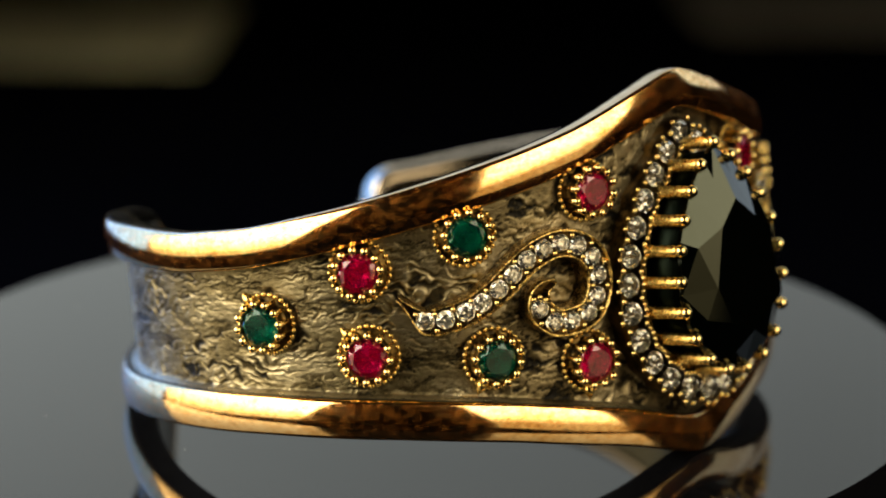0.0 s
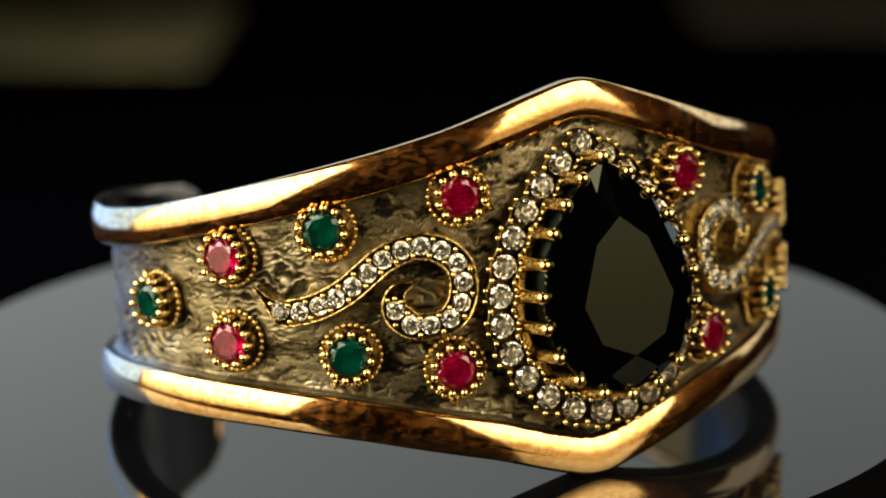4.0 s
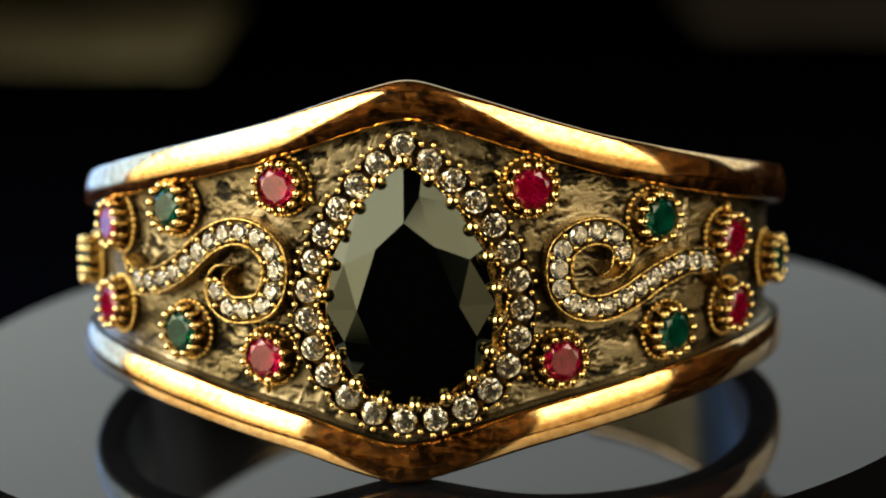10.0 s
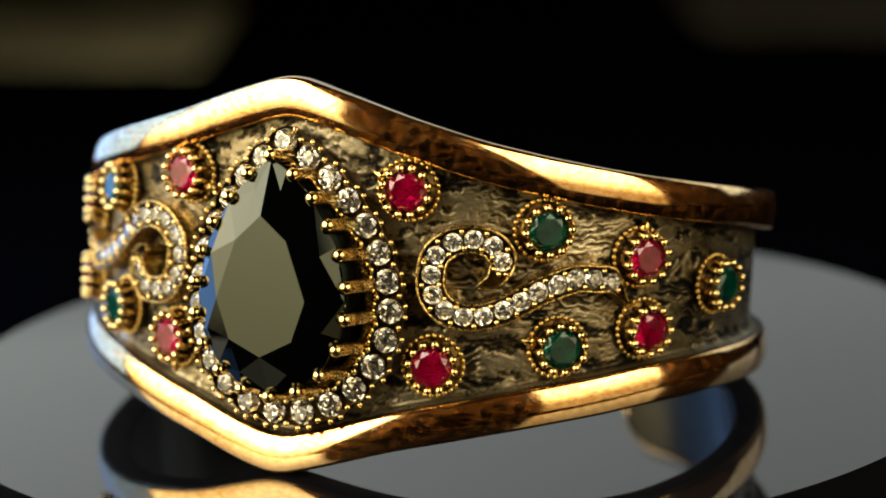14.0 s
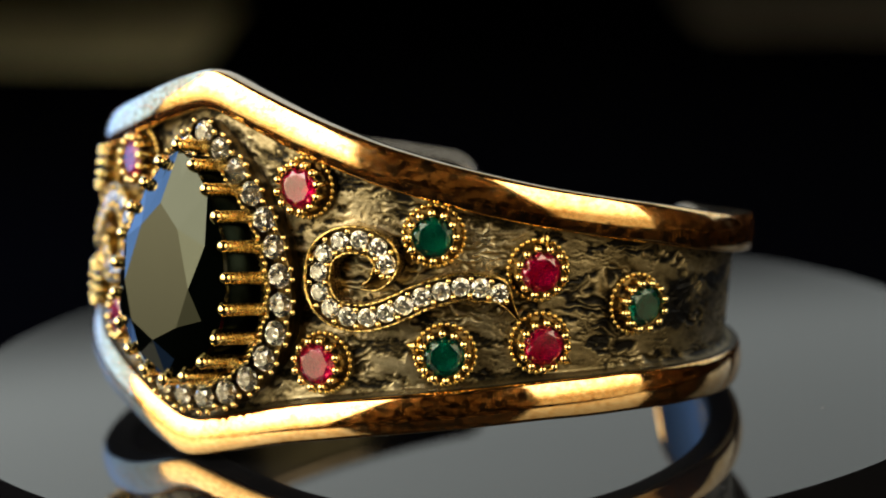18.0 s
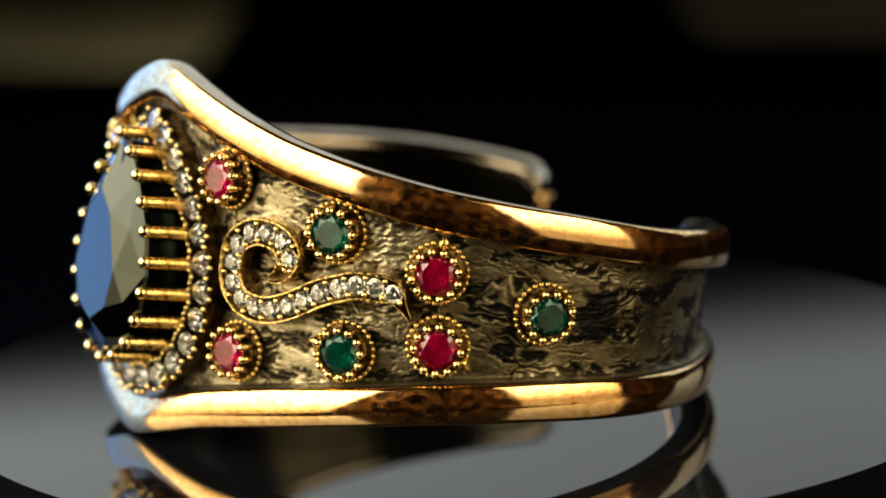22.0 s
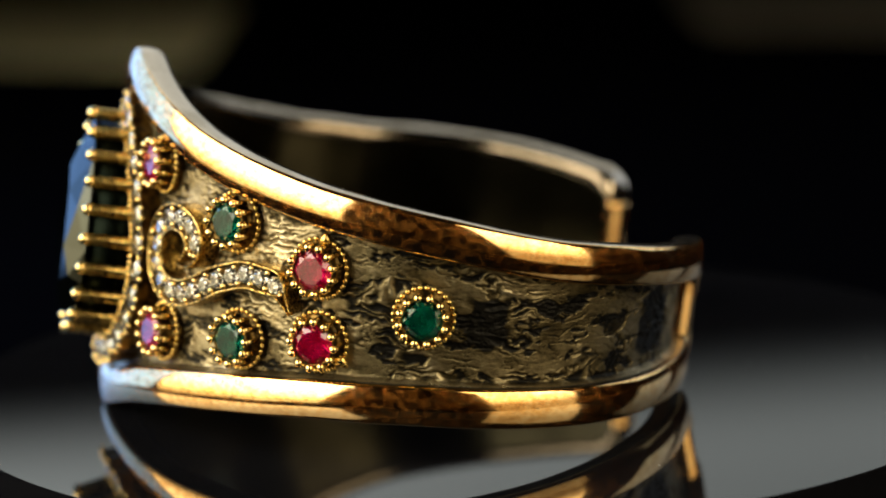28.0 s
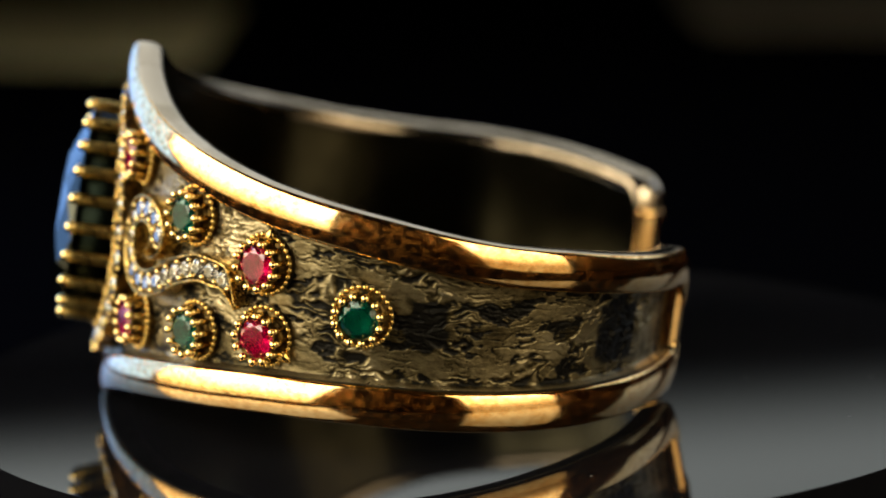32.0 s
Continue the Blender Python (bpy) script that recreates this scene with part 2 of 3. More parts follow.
def softbox(name, az, el, dist, w, h, material, label, hung=False):
    m = facing(az, el, dist)
    root = tagged(new(name), label, "softbox")
    root.matrix_basis = m
    part("diffuser", box(-w / 2, w / 2, -h / 2, h / 2, -0.004, 0.0), material, root, "glowing white diffuser")
    part("housing", bevel_box(-w / 2 - 0.02, w / 2 + 0.02, -h / 2 - 0.02, h / 2 + 0.02, -0.09, -0.008, 0.02), BLACK_PLASTIC, root)
    for i, (a, b, c, d) in enumerate(((-w / 2 - 0.02, w / 2 + 0.02, h / 2 + 0.001, h / 2 + 0.02), (-w / 2 - 0.02, w / 2 + 0.02, -h / 2 - 0.02, -h / 2 - 0.001),
                                      (-w / 2 - 0.02, -w / 2 - 0.001, -h / 2, h / 2), (w / 2 + 0.001, w / 2 + 0.02, -h / 2, h / 2))):
        part("frame", box(a, b, c, d, -0.01, 0.012), BLACK_PLASTIC, root)
    foot = m.translation
    if hung:
        for x in (-w * 0.4, w * 0.4):
            at = m @ Vector((x, h / 2, -0.05))
            part("hanger", lathe([(0.004, 0.0), (0.004, 2.0 - at.z)], 8), BLACK_PLASTIC, root, "", m.inverted() @ Matrix.Translation(at))
    else:
        low = Vector((foot.x, foot.y, -0.80)) + Vector((foot.x, foot.y, 0)).normalized() * 0.11
        part("stand", lathe([(0.012, 0.0), (0.012, max(0.1, foot.z + 0.80 - h * 0.2))], 10), BLACK_PLASTIC, root, "", m.inverted() @ Matrix.Translation(low))
    return root


softbox("softbox_lamp", 47, 18, 0.75, 0.61, 0.86, glow("warm_diffuser", (1.0, 0.76, 0.41), KEY_LOW * RIGHT_SHARE, KEY_HIGH * RIGHT_SHARE, 0.43, top=(1.0, 0.88, 0.62)), "large warm softbox lamp on a stand")
softbox("softbox_lamp", -73.5, 18, 0.75, 1.10, 0.86, glow("warm_diffuser_wide", (1.0, 0.85, 0.52), 1.3 * KEY_LOW * LEFT_SHARE, KEY_HIGH * LEFT_SHARE, 0.43, top=(1.0, 0.93, 0.74), span=(-0.86, 0.06)), "wide warm softbox lamp on a stand")
softbox("daylight_lamp", -134, 16, 0.80, 0.71, 0.74, glow("blue_daylight", (0.235, 0.468, 1.0), WINDOW_BLUE, WINDOW_BLUE, 0.47), "blue daylight softbox lamp on a stand")
softbox("window_lamp", 122, 24, 0.85, 0.40, 0.46, glow("pale_daylight", (0.74, 0.87, 1.0), 1.1, 1.1, 0.25), "pale daylight softbox lamp on a stand")
softbox("overhead_diffuser", 180, 36, 1.05, 1.5, 1.0, glow("pale_grey_diffuser", (0.915, 0.985, 0.945), BACK_LEFT, BACK_RIGHT, 0.8, "X", (-0.456, -0.384)), "pale grey diffuser hung over the table", True)


structure("backdrop", box(-1.5, 1.5, 1.90, 1.92, -0.16, 0.45), BLACK_CLOTH, "black cloth backdrop behind the table")
tagged(part("pale_card", bevel_box(-1.1, -0.156, 1.28, 1.60, -0.16, -0.157, 0.001), PALE_BOARD, None), "pale olive card lying on the black table", "card")
tagged(part("grey_card", bevel_box(0.20, 1.1, 1.45, 1.75, -0.16, -0.157, 0.001), GREY_BOARD, None), "dull brown-grey card lying on the black table", "card")

# ---------------- turntable ----------------
LEAN = pose(0, 0, 0, -7.0, 0, 0)
DISC_R = 48.18
DISC_TILT = pose(0.00029, 0.00365, 0.00031, math.degrees(math.atan(0.0328)), -math.degrees(math.atan(0.0384)), 0)


def turntable():
    root = tagged(new("turntable_disc"), "glossy black acrylic display disc, slowly turning", "turntable")
    r = DISC_R * MM
    prof = [(0.0005, 0.0), (r, 0.0), (r, -0.0044), (r - 0.0006, -0.005), (0.0005, -0.005)]
    part("disc", lathe(prof, 160), ACRYLIC, root, "black mirror-gloss round plate", DISC_TILT)
    rng = random.Random(4)
    specks = []
    for i in range(16):
        a, q = rng.uniform(0, 6.28), math.sqrt(rng.random()) * 46
        s = rng.choice((0.04, 0.05, 0.06, 0.07)) * MM
        specks.append(moved(ball(s, 5, 3, 0.5), Matrix.Translation((q * MM * math.cos(a), q * MM * math.sin(a), s * 0.45)) @ Matrix.Diagonal((1, rng.uniform(0.6, 2.0), 1, 1))))
    tagged(part("dust_specks", joined(*specks), DUST, root, "scattered dust specks", DISC_TILT), kind="stuff")
    return root


base = tagged(new("turntable_pedestal"), "round black plastic turntable pedestal under the disc", "turntable motor")
part("housing", lathe([(0.001, -0.16), (0.040, -0.16), (0.042, -0.157), (0.042, -0.152), (0.026, -0.146), (0.024, -0.04), (0.036, -0.03), (0.036, -0.0085), (0.034, -0.0072), (0.001, -0.0072)], 64), BLACK_PLASTIC, base)
disc = turntable()

# ---------------- the cuff's form ----------------
HALF_A, HALF_B, MID_Y = 30.1, 26.28, -3.0   # plan of the band's outer face
HALF_B_RIGHT, HALF_B_LEFT = 23.2, 27.5                          # the tail on the right closes in flatter
END_L, END_R = -149.5, 156.0


def half_b(th):
    return np.where(np.asarray(th) > 90, HALF_B_RIGHT, np.where(np.asarray(th) < -90, HALF_B_LEFT, HALF_B))


_th = np.linspace(-170, 170, 6801)
_x, _y = HALF_A * np.sin(np.radians(_th)), -half_b(_th) * np.cos(np.radians(_th))
_s = np.concatenate([[0], np.cumsum(np.hypot(np.diff(_x), np.diff(_y)))])
_s -= np.interp(0, _th, _s)


def arc(th):
    return np.interp(th, _th, _s)


def angle(s):
    return np.interp(s, _s, _th)


def smooth_curve(keys):
    t = np.linspace(-170, 170, 1361)
    v = np.interp(t, [k[0] for k in keys], [k[1] for k in keys])
    w = np.exp(-0.5 * (np.arange(-24, 25) / 9.0) ** 2)
    w /= w.sum()
    return t, np.convolve(np.pad(v, 24, mode="edge"), w, mode="valid")


# heights of the band's borders by angle, from one tail round the front to the other
TOP = smooth_curve([(-170, 15.0), (-148, 14.9), (-136, 15.35), (-124, 15.65), (-108, 15.65), (-92, 15.45), (-76, 15.9), (-60, 17.15), (-51, 18.0), (-41, 19.05), (-31, 20.2), (-21, 21.55), (-10, 23.6), (0, 25.3),
                    (10, 23.75), (20, 22.15), (30, 20.75), (40, 19.75), (48, 19.1), (57, 18.45), (68, 17.9), (80, 17.35), (90, 16.75), (100, 16.3), (115, 15.9), (130, 15.25), (145, 14.5), (170, 14.1)])
LOW = smooth_curve([(-170, 6.7), (-150, 6.0), (-140, 5.55), (-124, 5.05), (-103, 5.3), (-90, 5.25), (-75, 5.1), (-65, 4.75), (-53, 4.25), (-44, 3.65), (-35, 2.95), (-26, 1.95), (-15, 0.7), (-8, -0.5), (0, -1.6),
                    (8, -0.3), (11, 0.25), (18.6, 1.55), (31.6, 3.15), (43, 4.35), (59, 5.75), (76, 6.6), (92, 6.95), (103, 7.1), (133, 7.4), (170, 7.4)])


def corner(th, r):
    """The drop of a border round the cuff's rounded end corners."""
    d = np.maximum(np.minimum(arc(th) - arc(END_L - 0.8), arc(END_R + 0.8) - arc(th)), 0)
    q = np.clip(r - d, 0, r)
    return r - np.sqrt(r * r - q * q)


def top_edge(th):
    return np.interp(th, *TOP) - corner(th, 3.0)


def low_edge(th):
    return np.interp(th, *LOW) + corner(th, 1.6)


def on_cuff(th, z, off):
    """Points of the cuff's face at eccentric angles th and heights z, off mm proud of it."""
    t = np.radians(th)
    b = half_b(th)
    nx, ny = np.sin(t) / HALF_A, -np.cos(t) / b
    n = np.hypot(nx, ny)
    return np.stack([HALF_A * np.sin(t) + off * nx / n, MID_Y - b * np.cos(t) + off * ny / n, z + 0 * t], -1)


def seat(th, z, off=0.0, spin=0.0):
    """The pose of a thing set on the cuff: z outwards, y up."""
    p = on_cuff(np.array(th), np.array(z), off)
    t = math.radians(th)
    n = Vector((math.sin(t) / HALF_A, -math.cos(t) / HALF_B, 0)).normalized()
    up = Vector((0, 0, 1))
    x = up.cross(n)
    m = Matrix((x, up, n)).transposed().to_4x4()
    return LEAN @ Matrix.Translation(Vector(p) * MM) @ m @ Matrix.Rotation(spin, 4, "Z")


bracelet = tagged(new("cuff_bracelet"), "gold and silver cuff bracelet with coloured stones on a disc", "bracelet")


def grid_faces(n, m, close_n=False, close_m=False):
    f = []
    for i in range(n if close_n else n - 1):
        a, b = i * m, ((i + 1) % n) * m
        for j in range(m if close_m else m - 1):
            k = (j + 1) % m
            f.append((a + j, b + j, b + k, a + k))
    return f


def ease(x, a, b):
    q = np.clip((x - a) / (b - a), 0, 1)
    return q * q * (3 - 2 * q)


def bark(s, z):
    """Relief of the band, 0 to 1, and where it is pitted: flat rubbed plates, sharp-edged pitted patches, short cracks
    and clusters of glossy wavy wrinkles.
    """
    worn_side = 1 - ease(s, -24, -8)   # this flank is rubbed smoother than the other
    w = grad_noise(s * 0.20, z * 0.30, 3) * 0.55 + grad_noise(s * 0.7, z * 0.9, 4) * 0.28 + grad_noise(s * 1.7, z * 2.0, 16) * 0.10
    wrinkle = 1 - np.clip(np.abs(grad_noise(s * 0.36 + 9, (z + w * 1.9) * 1.6, 6)) * 2.0, 0, 1)
    where = ease(grad_noise(s * 0.15 + 5, z * 0.20, 7) + 0.45 * grad_noise(s * 0.5, z * 0.8, 13), 0.13, 0.36)
    plate = 0.82 + 0.07 * grad_noise(s * 0.8, z * 2.4, 14) + 0.05 * grad_noise(s * 2.2, z * 4.8, 15)
    crack = np.exp(-(grad_noise(s * 0.30, (z + w) * 1.25, 5) / 0.045) ** 2) * ease(grad_noise(s * 0.25, z * 0.4, 17), -0.15, 0.15)
    crack2 = np.exp(-(grad_noise(s * 0.65 + 7, (z + w) * 2.6, 12) / 0.05) ** 2) * ease(grad_noise(s * 0.4, z * 0.6, 18), -0.05, 0.2)
    pit = grad_noise(s * 0.26 + 20, (z + 0.5 * w) * 0.62 + 3, 41) + 0.45 * grad_noise(s * 0.8, z * 1.9, 42) + 0.22 * grad_noise(s * 2.2, z * 4.6, 43)
    pit = ease(pit, 0.14, 0.26) * (1 - 0.6 * where) * (1 - 0.5 * worn_side)
    pitted = 0.44 + 0.26 * grad_noise(s * 1.7, z * 3.8, 44) + 0.16 * grad_noise(s * 3.9, z * 7.0, 45)
    h = plate * (1 - pit) + pitted * pit
    h = h * (1 - where) + (0.26 + 0.80 * wrinkle) * where
    return np.clip(h * (1 - 0.5 * crack) * (1 - 0.38 * crack2), 0, 1.2), pit


def band():
    n, m = 1350, 136
    th = np.linspace(END_L, END_R, n)[:, None] + np.zeros((1, m))
    v = np.linspace(0, 1, m)[None, :]
    lo, hi = low_edge(th) - 0.3, top_edge(th) + 0.3
    z = lo * (1 - v) + hi * v
    s = arc(th)
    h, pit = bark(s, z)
    cove = np.exp(-((z - lo) / 0.62) ** 4)
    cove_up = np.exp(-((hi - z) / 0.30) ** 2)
    off = (h - 0.7) * 0.26 * (1 - cove) * (1 - 0.6 * cove_up) + 1.0 * cove + 0.25 * cove_up
    pts = on_cuff(th, z, off)
    me = bpy.data.meshes.new("band")
    me.from_pydata((pts.reshape(-1, 3) * MM).tolist(), [], grid_faces(n, m))
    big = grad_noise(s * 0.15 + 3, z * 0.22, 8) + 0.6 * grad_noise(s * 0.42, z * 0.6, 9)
    # dark under the upper border: shade put into the colour along with the wear
    worn_and_shaded = np.clip(-0.04 + 0.66 * h + 0.20 * big - 0.12 * pit + 0.05 * ease(th, 10, 20) - 0.15 * ease(th, 50, 68), 0, 1.2) * (1 - 0.85 * cove_up)
    worn_and_shaded = worn_and_shaded * (1 - cove) + 0.90 * cove
    # near the tail: a blackened panel in a smooth pale frame, then a dark strip painted for the shaded gap before the
    # end border
    zc = (lo + hi) / 2
    wob = 0.5 * grad_noise(s * 0.8, z * 0.8, 21)
    in_x = ease(th, 124.5 + wob * 3, 127 + wob * 3) * (1 - ease(th, 136.5 + wob, 138 + wob))
    panel = in_x * (1 - ease(np.abs(z - zc) + wob * 0.6, 2.0, 2.7))
    frame_x = ease(th, 133, 138) * (1 - panel)
    worn_and_shaded = worn_and_shaded * (1 - frame_x) + (0.44 + 0.25 * grad_noise(s * 0.7, z * 0.6, 22)) * frame_x
    worn_and_shaded = worn_and_shaded * (1 - panel)
    # a second blackened spot beside the last stone
    spot = ease(th, 82.5 + wob * 2, 84.5 + wob * 2) * (1 - ease(th, 89.5 + wob * 3, 91.5 + wob * 3)) * (1 - ease(np.abs(z - zc - 0.3) + wob * 1.2, 1.7, 2.3))
    worn_and_shaded = worn_and_shaded * (1 - 0.95 * spot)
    worn_and_shaded *= 1 - ease(th, END_R - 7.0, END_R - 5.8)
    at = me.attributes.new("worn_and_shaded", "FLOAT", "POINT")
    at.data.foreach_set("value", worn_and_shaded.astype(np.float32).ravel())
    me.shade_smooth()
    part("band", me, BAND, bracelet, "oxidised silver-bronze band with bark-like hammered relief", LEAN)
    # the smooth lining inside
    n, m = 220, 7
    th = np.linspace(END_L, END_R, n)[:, None] + np.zeros((1, m))
    v = np.linspace(0, 1, m)[None, :]
    z = (low_edge(th) - 2.4) * (1 - v) + (top_edge(th) + 1.1) * v
    outer, inner = on_cuff(th, z, -0.75).reshape(-1, 3), on_cuff(th, z, -1.31).reshape(-1, 3)
    f = grid_faces(n, m)
    k = n * m
    faces = f + [tuple(i + k for i in q) for q in f]
    ring = [i * m for i in range(n)] + [(n - 1) * m + j for j in range(1, m)] + [i * m + m - 1 for i in range(n - 2, -1, -1)] + [j for j in range(m - 2, 0, -1)]
    for a, b in zip(ring, ring[1:] + ring[:1]):
        faces.append((a, b, b + k, a + k))
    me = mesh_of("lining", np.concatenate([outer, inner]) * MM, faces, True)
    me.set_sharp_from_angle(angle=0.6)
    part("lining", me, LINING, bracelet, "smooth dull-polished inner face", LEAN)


def rim(name, edge, sign, tilt, lip, roll=False):
    """A half-round polished border along an edge of the band."""
    n = 760
    th = np.linspace(END_L - 0.8, END_R + 0.8, n)
    u = np.linspace(-1, 1, 17)
    face = [(1.72 - 0.30 * q * q - tilt * q, 1.50 * q) for q in u]
    back = [(1.28 - tilt, 1.60), (1.05 - tilt, 1.65), (0.5, 1.62), (-0.7, 1.58), (-1.05, 1.42), (-1.22, 1.1), (-1.26, 0.0),
            (-1.22, -1.1), (-1.05, -1.42), (-0.7, -1.58), (0.5, -1.62), (1.05 + tilt, -1.65), (1.28 + tilt, -1.60)]
    if roll:   # the upper border rolls over to the inside
        back = back[:2] + [(0.3, 1.68), (-0.4, 1.60), (-0.95, 1.40), (-1.33, 1.04), (-1.52, 0.52), (-1.54, 0.1), (-1.45, -0.25), (-1.26, -0.45)] + back[8:]
    off, dz = np.array(face + back).T
    m = len(off)
    a = off * 0
    t2 = th[:, None] + 0 * a[None, :]
    turn_out = (0.16 * ease(-th, 100, 122) if roll else 0 * th)[:, None] * (dz * (off > 1.0))[None, :]   # the tail's upper border faces lower
    pts = on_cuff(t2, (edge(th) + sign * 1.42)[:, None] + dz[None, :], 0 * t2 + off[None, :] + turn_out).reshape(-1, 3)
    f = grid_faces(n, m, False, True) + [tuple(range(m)), tuple(range((n - 1) * m, n * m))]
    me = mesh_of(name, pts * MM, f, True)
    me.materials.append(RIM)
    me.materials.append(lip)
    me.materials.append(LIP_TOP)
    # inner faces take the darkened metal, the top a copy brightened as its sheen
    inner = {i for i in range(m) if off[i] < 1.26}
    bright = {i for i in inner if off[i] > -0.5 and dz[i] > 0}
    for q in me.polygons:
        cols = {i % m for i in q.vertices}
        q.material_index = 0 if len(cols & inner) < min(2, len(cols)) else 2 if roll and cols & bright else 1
    part(name, me, None, bracelet, "polished rose-gold border with a dull inner edge darkened for shade", LEAN)


def end_bar(end, sign):
    """The border's upright at an end of the cuff."""
    n, m = 30, 20
    z = np.linspace(low_edge(end) - 1.3, top_edge(end) + 1.3, n)
    a = np.linspace(0, 2 * np.pi, m, endpoint=False)
    th = end + sign * 0.9 + np.sin(a)[None, :] * 1.5 + 0 * z[:, None]
    off = 0.02 + np.where(np.cos(a) > 0, 1.5, 1.4) * np.cos(a)
    pts = on_cuff(th, z[:, None] + 0 * th, off[None, :] + 0 * th).reshape(-1, 3)
    f = grid_faces(n, m, False, True) + [tuple(range(m)), tuple(range((n - 1) * m, n * m))]
    part("end_border", (pts * MM, f), RIM, bracelet, "polished upright end border", LEAN, True)


band()
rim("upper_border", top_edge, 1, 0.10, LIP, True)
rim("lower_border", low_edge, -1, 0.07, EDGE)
end_bar(END_R, 1)
end_bar(END_L, -1)

# ---------------- cut stones ----------------


def brilliant(outline, mains, table, crown, girdle, pavilion, mid=None, ridge=1.0, foot=1.0):
    """A brilliant-cut stone over an outline (a function of an angle), girdle at z = 0."""
    mid = mid or (table + 1) / 2 + 0.06
    zm = crown * (1 - mid * math.cos(math.pi / mains)) / (1 - table)
    verts, faces = [], []
    T, M, G, L, P = [], [], [], [], []
    for i in range(mains):
        x, y = outline(2 * math.pi * i / mains)
        T.append(len(verts)), verts.append((x * table, y * table, crown))
    for i in range(mains):
        x, y = outline(2 * math.pi * (i + 0.5) / mains)
        M.append(len(verts)), verts.append((x * mid, y * mid, zm * (ridge if i in (0, mains - 1) else (foot + ridge) / 2 + 0.15 if i in (1, mains - 2) else foot)))
    for i in range(2 * mains):
        x, y = outline(math.pi * i / mains)
        G.append(len(verts)), verts.append((x, y, 0.0))
    for i in range(2 * mains):
        x, y = outline(math.pi * i / mains)
        L.append(len(verts)), verts.append((x, y, -girdle))
    for i in range(mains):
        x, y = outline(2 * math.pi * (i + 0.5) / mains)
        P.append(len(verts)), verts.append((x * 0.55, y * 0.55, -girdle - pavilion * 0.5))
    c = len(verts)
    verts.append((0, 0, -girdle - pavilion))
    faces.append(tuple(T))
    for i in range(mains):
        j = (i + 1) % mains
        faces.append((T[i], M[i], T[j]))
        faces.append((T[i], M[i - 1], G[2 * i]))
        faces.append((T[i], G[2 * i], M[i]))
        faces.append((M[i], G[2 * i], G[2 * i + 1]))
        faces.append((M[i], G[2 * i + 1], G[(2 * i + 2) % (2 * mains)]))
        faces.append((P[i], L[2 * i], L[2 * i + 1]))
        faces.append((P[i], L[2 * i + 1], L[(2 * i + 2) % (2 * mains)]))
        faces.append((c, P[i - 1], P[i]))
        faces.append((P[i - 1], L[2 * i], P[i]))
    for i in range(2 * mains):
        j = (i + 1) % (2 * mains)
        faces.append((G[i], L[i], L[j], G[j]))
    return [tuple(q * MM for q in v) for v in verts], faces


def circle(r):
    return lambda a: (r * math.sin(a), r * math.cos(a))


# ---------------- round coloured stones in beaded cups ----------------
STONE_R = 1.62
BEADS = 12
stone_mesh = {"ruby": mesh_of("ruby", *brilliant(circle(STONE_R), 8, 0.70, 0.42, 0.10, 1.0)),
              "emerald": mesh_of("emerald", *brilliant(circle(STONE_R), 8, 0.70, 0.40, 0.10, 1.0))}
stone_mesh["ruby"].materials.append(RUBY)
stone_mesh["emerald"].materials.append(EMERALD)


def cup_mesh():
    prof = [(0.3, -0.5), (2.42, -0.5), (2.48, 0.25), (2.36, 0.50), (2.00, 0.55), (1.74, 0.75), (1.72, 1.3), (1.80, 1.72), (1.70, 1.80), (1.55, 1.55), (1.2, 1.1), (0.3, 0.7)]
    pieces = [lathe([(r * MM, z * MM) for r, z in prof], 40)]
    return mesh_of("cup", *joined(*pieces), smooth=True)


CUP = cup_mesh()
CUP.materials.append(GOLD_DARK)
MILGRAIN = mesh_of("milgrain_bead", *ball(0.25 * MM, 7, 5, 0.85), smooth=True)
MILGRAIN.materials.append(GOLD)


def claw_mesh():
    shaft = moved(lathe([(0.02 * MM, 0.5 * MM), (0.24 * MM, 0.5 * MM), (0.25 * MM, 1.4 * MM), (0.28 * MM, 1.95 * MM), (0.02 * MM, 1.95 * MM)], 8), Matrix.Identity(4))
    tip = moved(ball(0.35 * MM, 10, 7, 0.95), Matrix.Translation((-0.04 * MM, 0, 1.98 * MM)))
    return mesh_of("claw", *joined(shaft, tip), smooth=True)


CLAW = claw_mesh()
CLAW.materials.append(GOLD_BRIGHT)


def gem_cup(kind, th, z, spin, tilt_x=0.0, tilt_y=0.0):
    m = seat(th, z, 0.0, 0) @ pose(0, 0, 0, tilt_x, tilt_y, 0)
    cup = part("gem_setting", CUP, None, bracelet, "beaded antique gold cup holding a round %s-coloured stone" % kind, m)
    for i in range(28):
        part("milgrain_bead", MILGRAIN, None, cup, "", Matrix.Rotation(2 * math.pi * i / 28, 4, "Z") @ Matrix.Translation((2.42 * MM, 0, 0.50 * MM)))
    part(kind + "_stone", stone_mesh[kind], None, cup, "round faceted %s stone" % ("crimson red" if kind == "ruby" else "deep green"),
         Matrix.Translation((0, 0, 1.68 * MM)) @ Matrix.Rotation(spin, 4, "Z"))
    for i in range(BEADS):
        a = 2 * math.pi * (i + 0.5) / BEADS + spin
        part("claw", CLAW, None, cup, "", Matrix.Rotation(a, 4, "Z") @ Matrix.Translation((1.93 * MM, 0, 0)))
    return cup


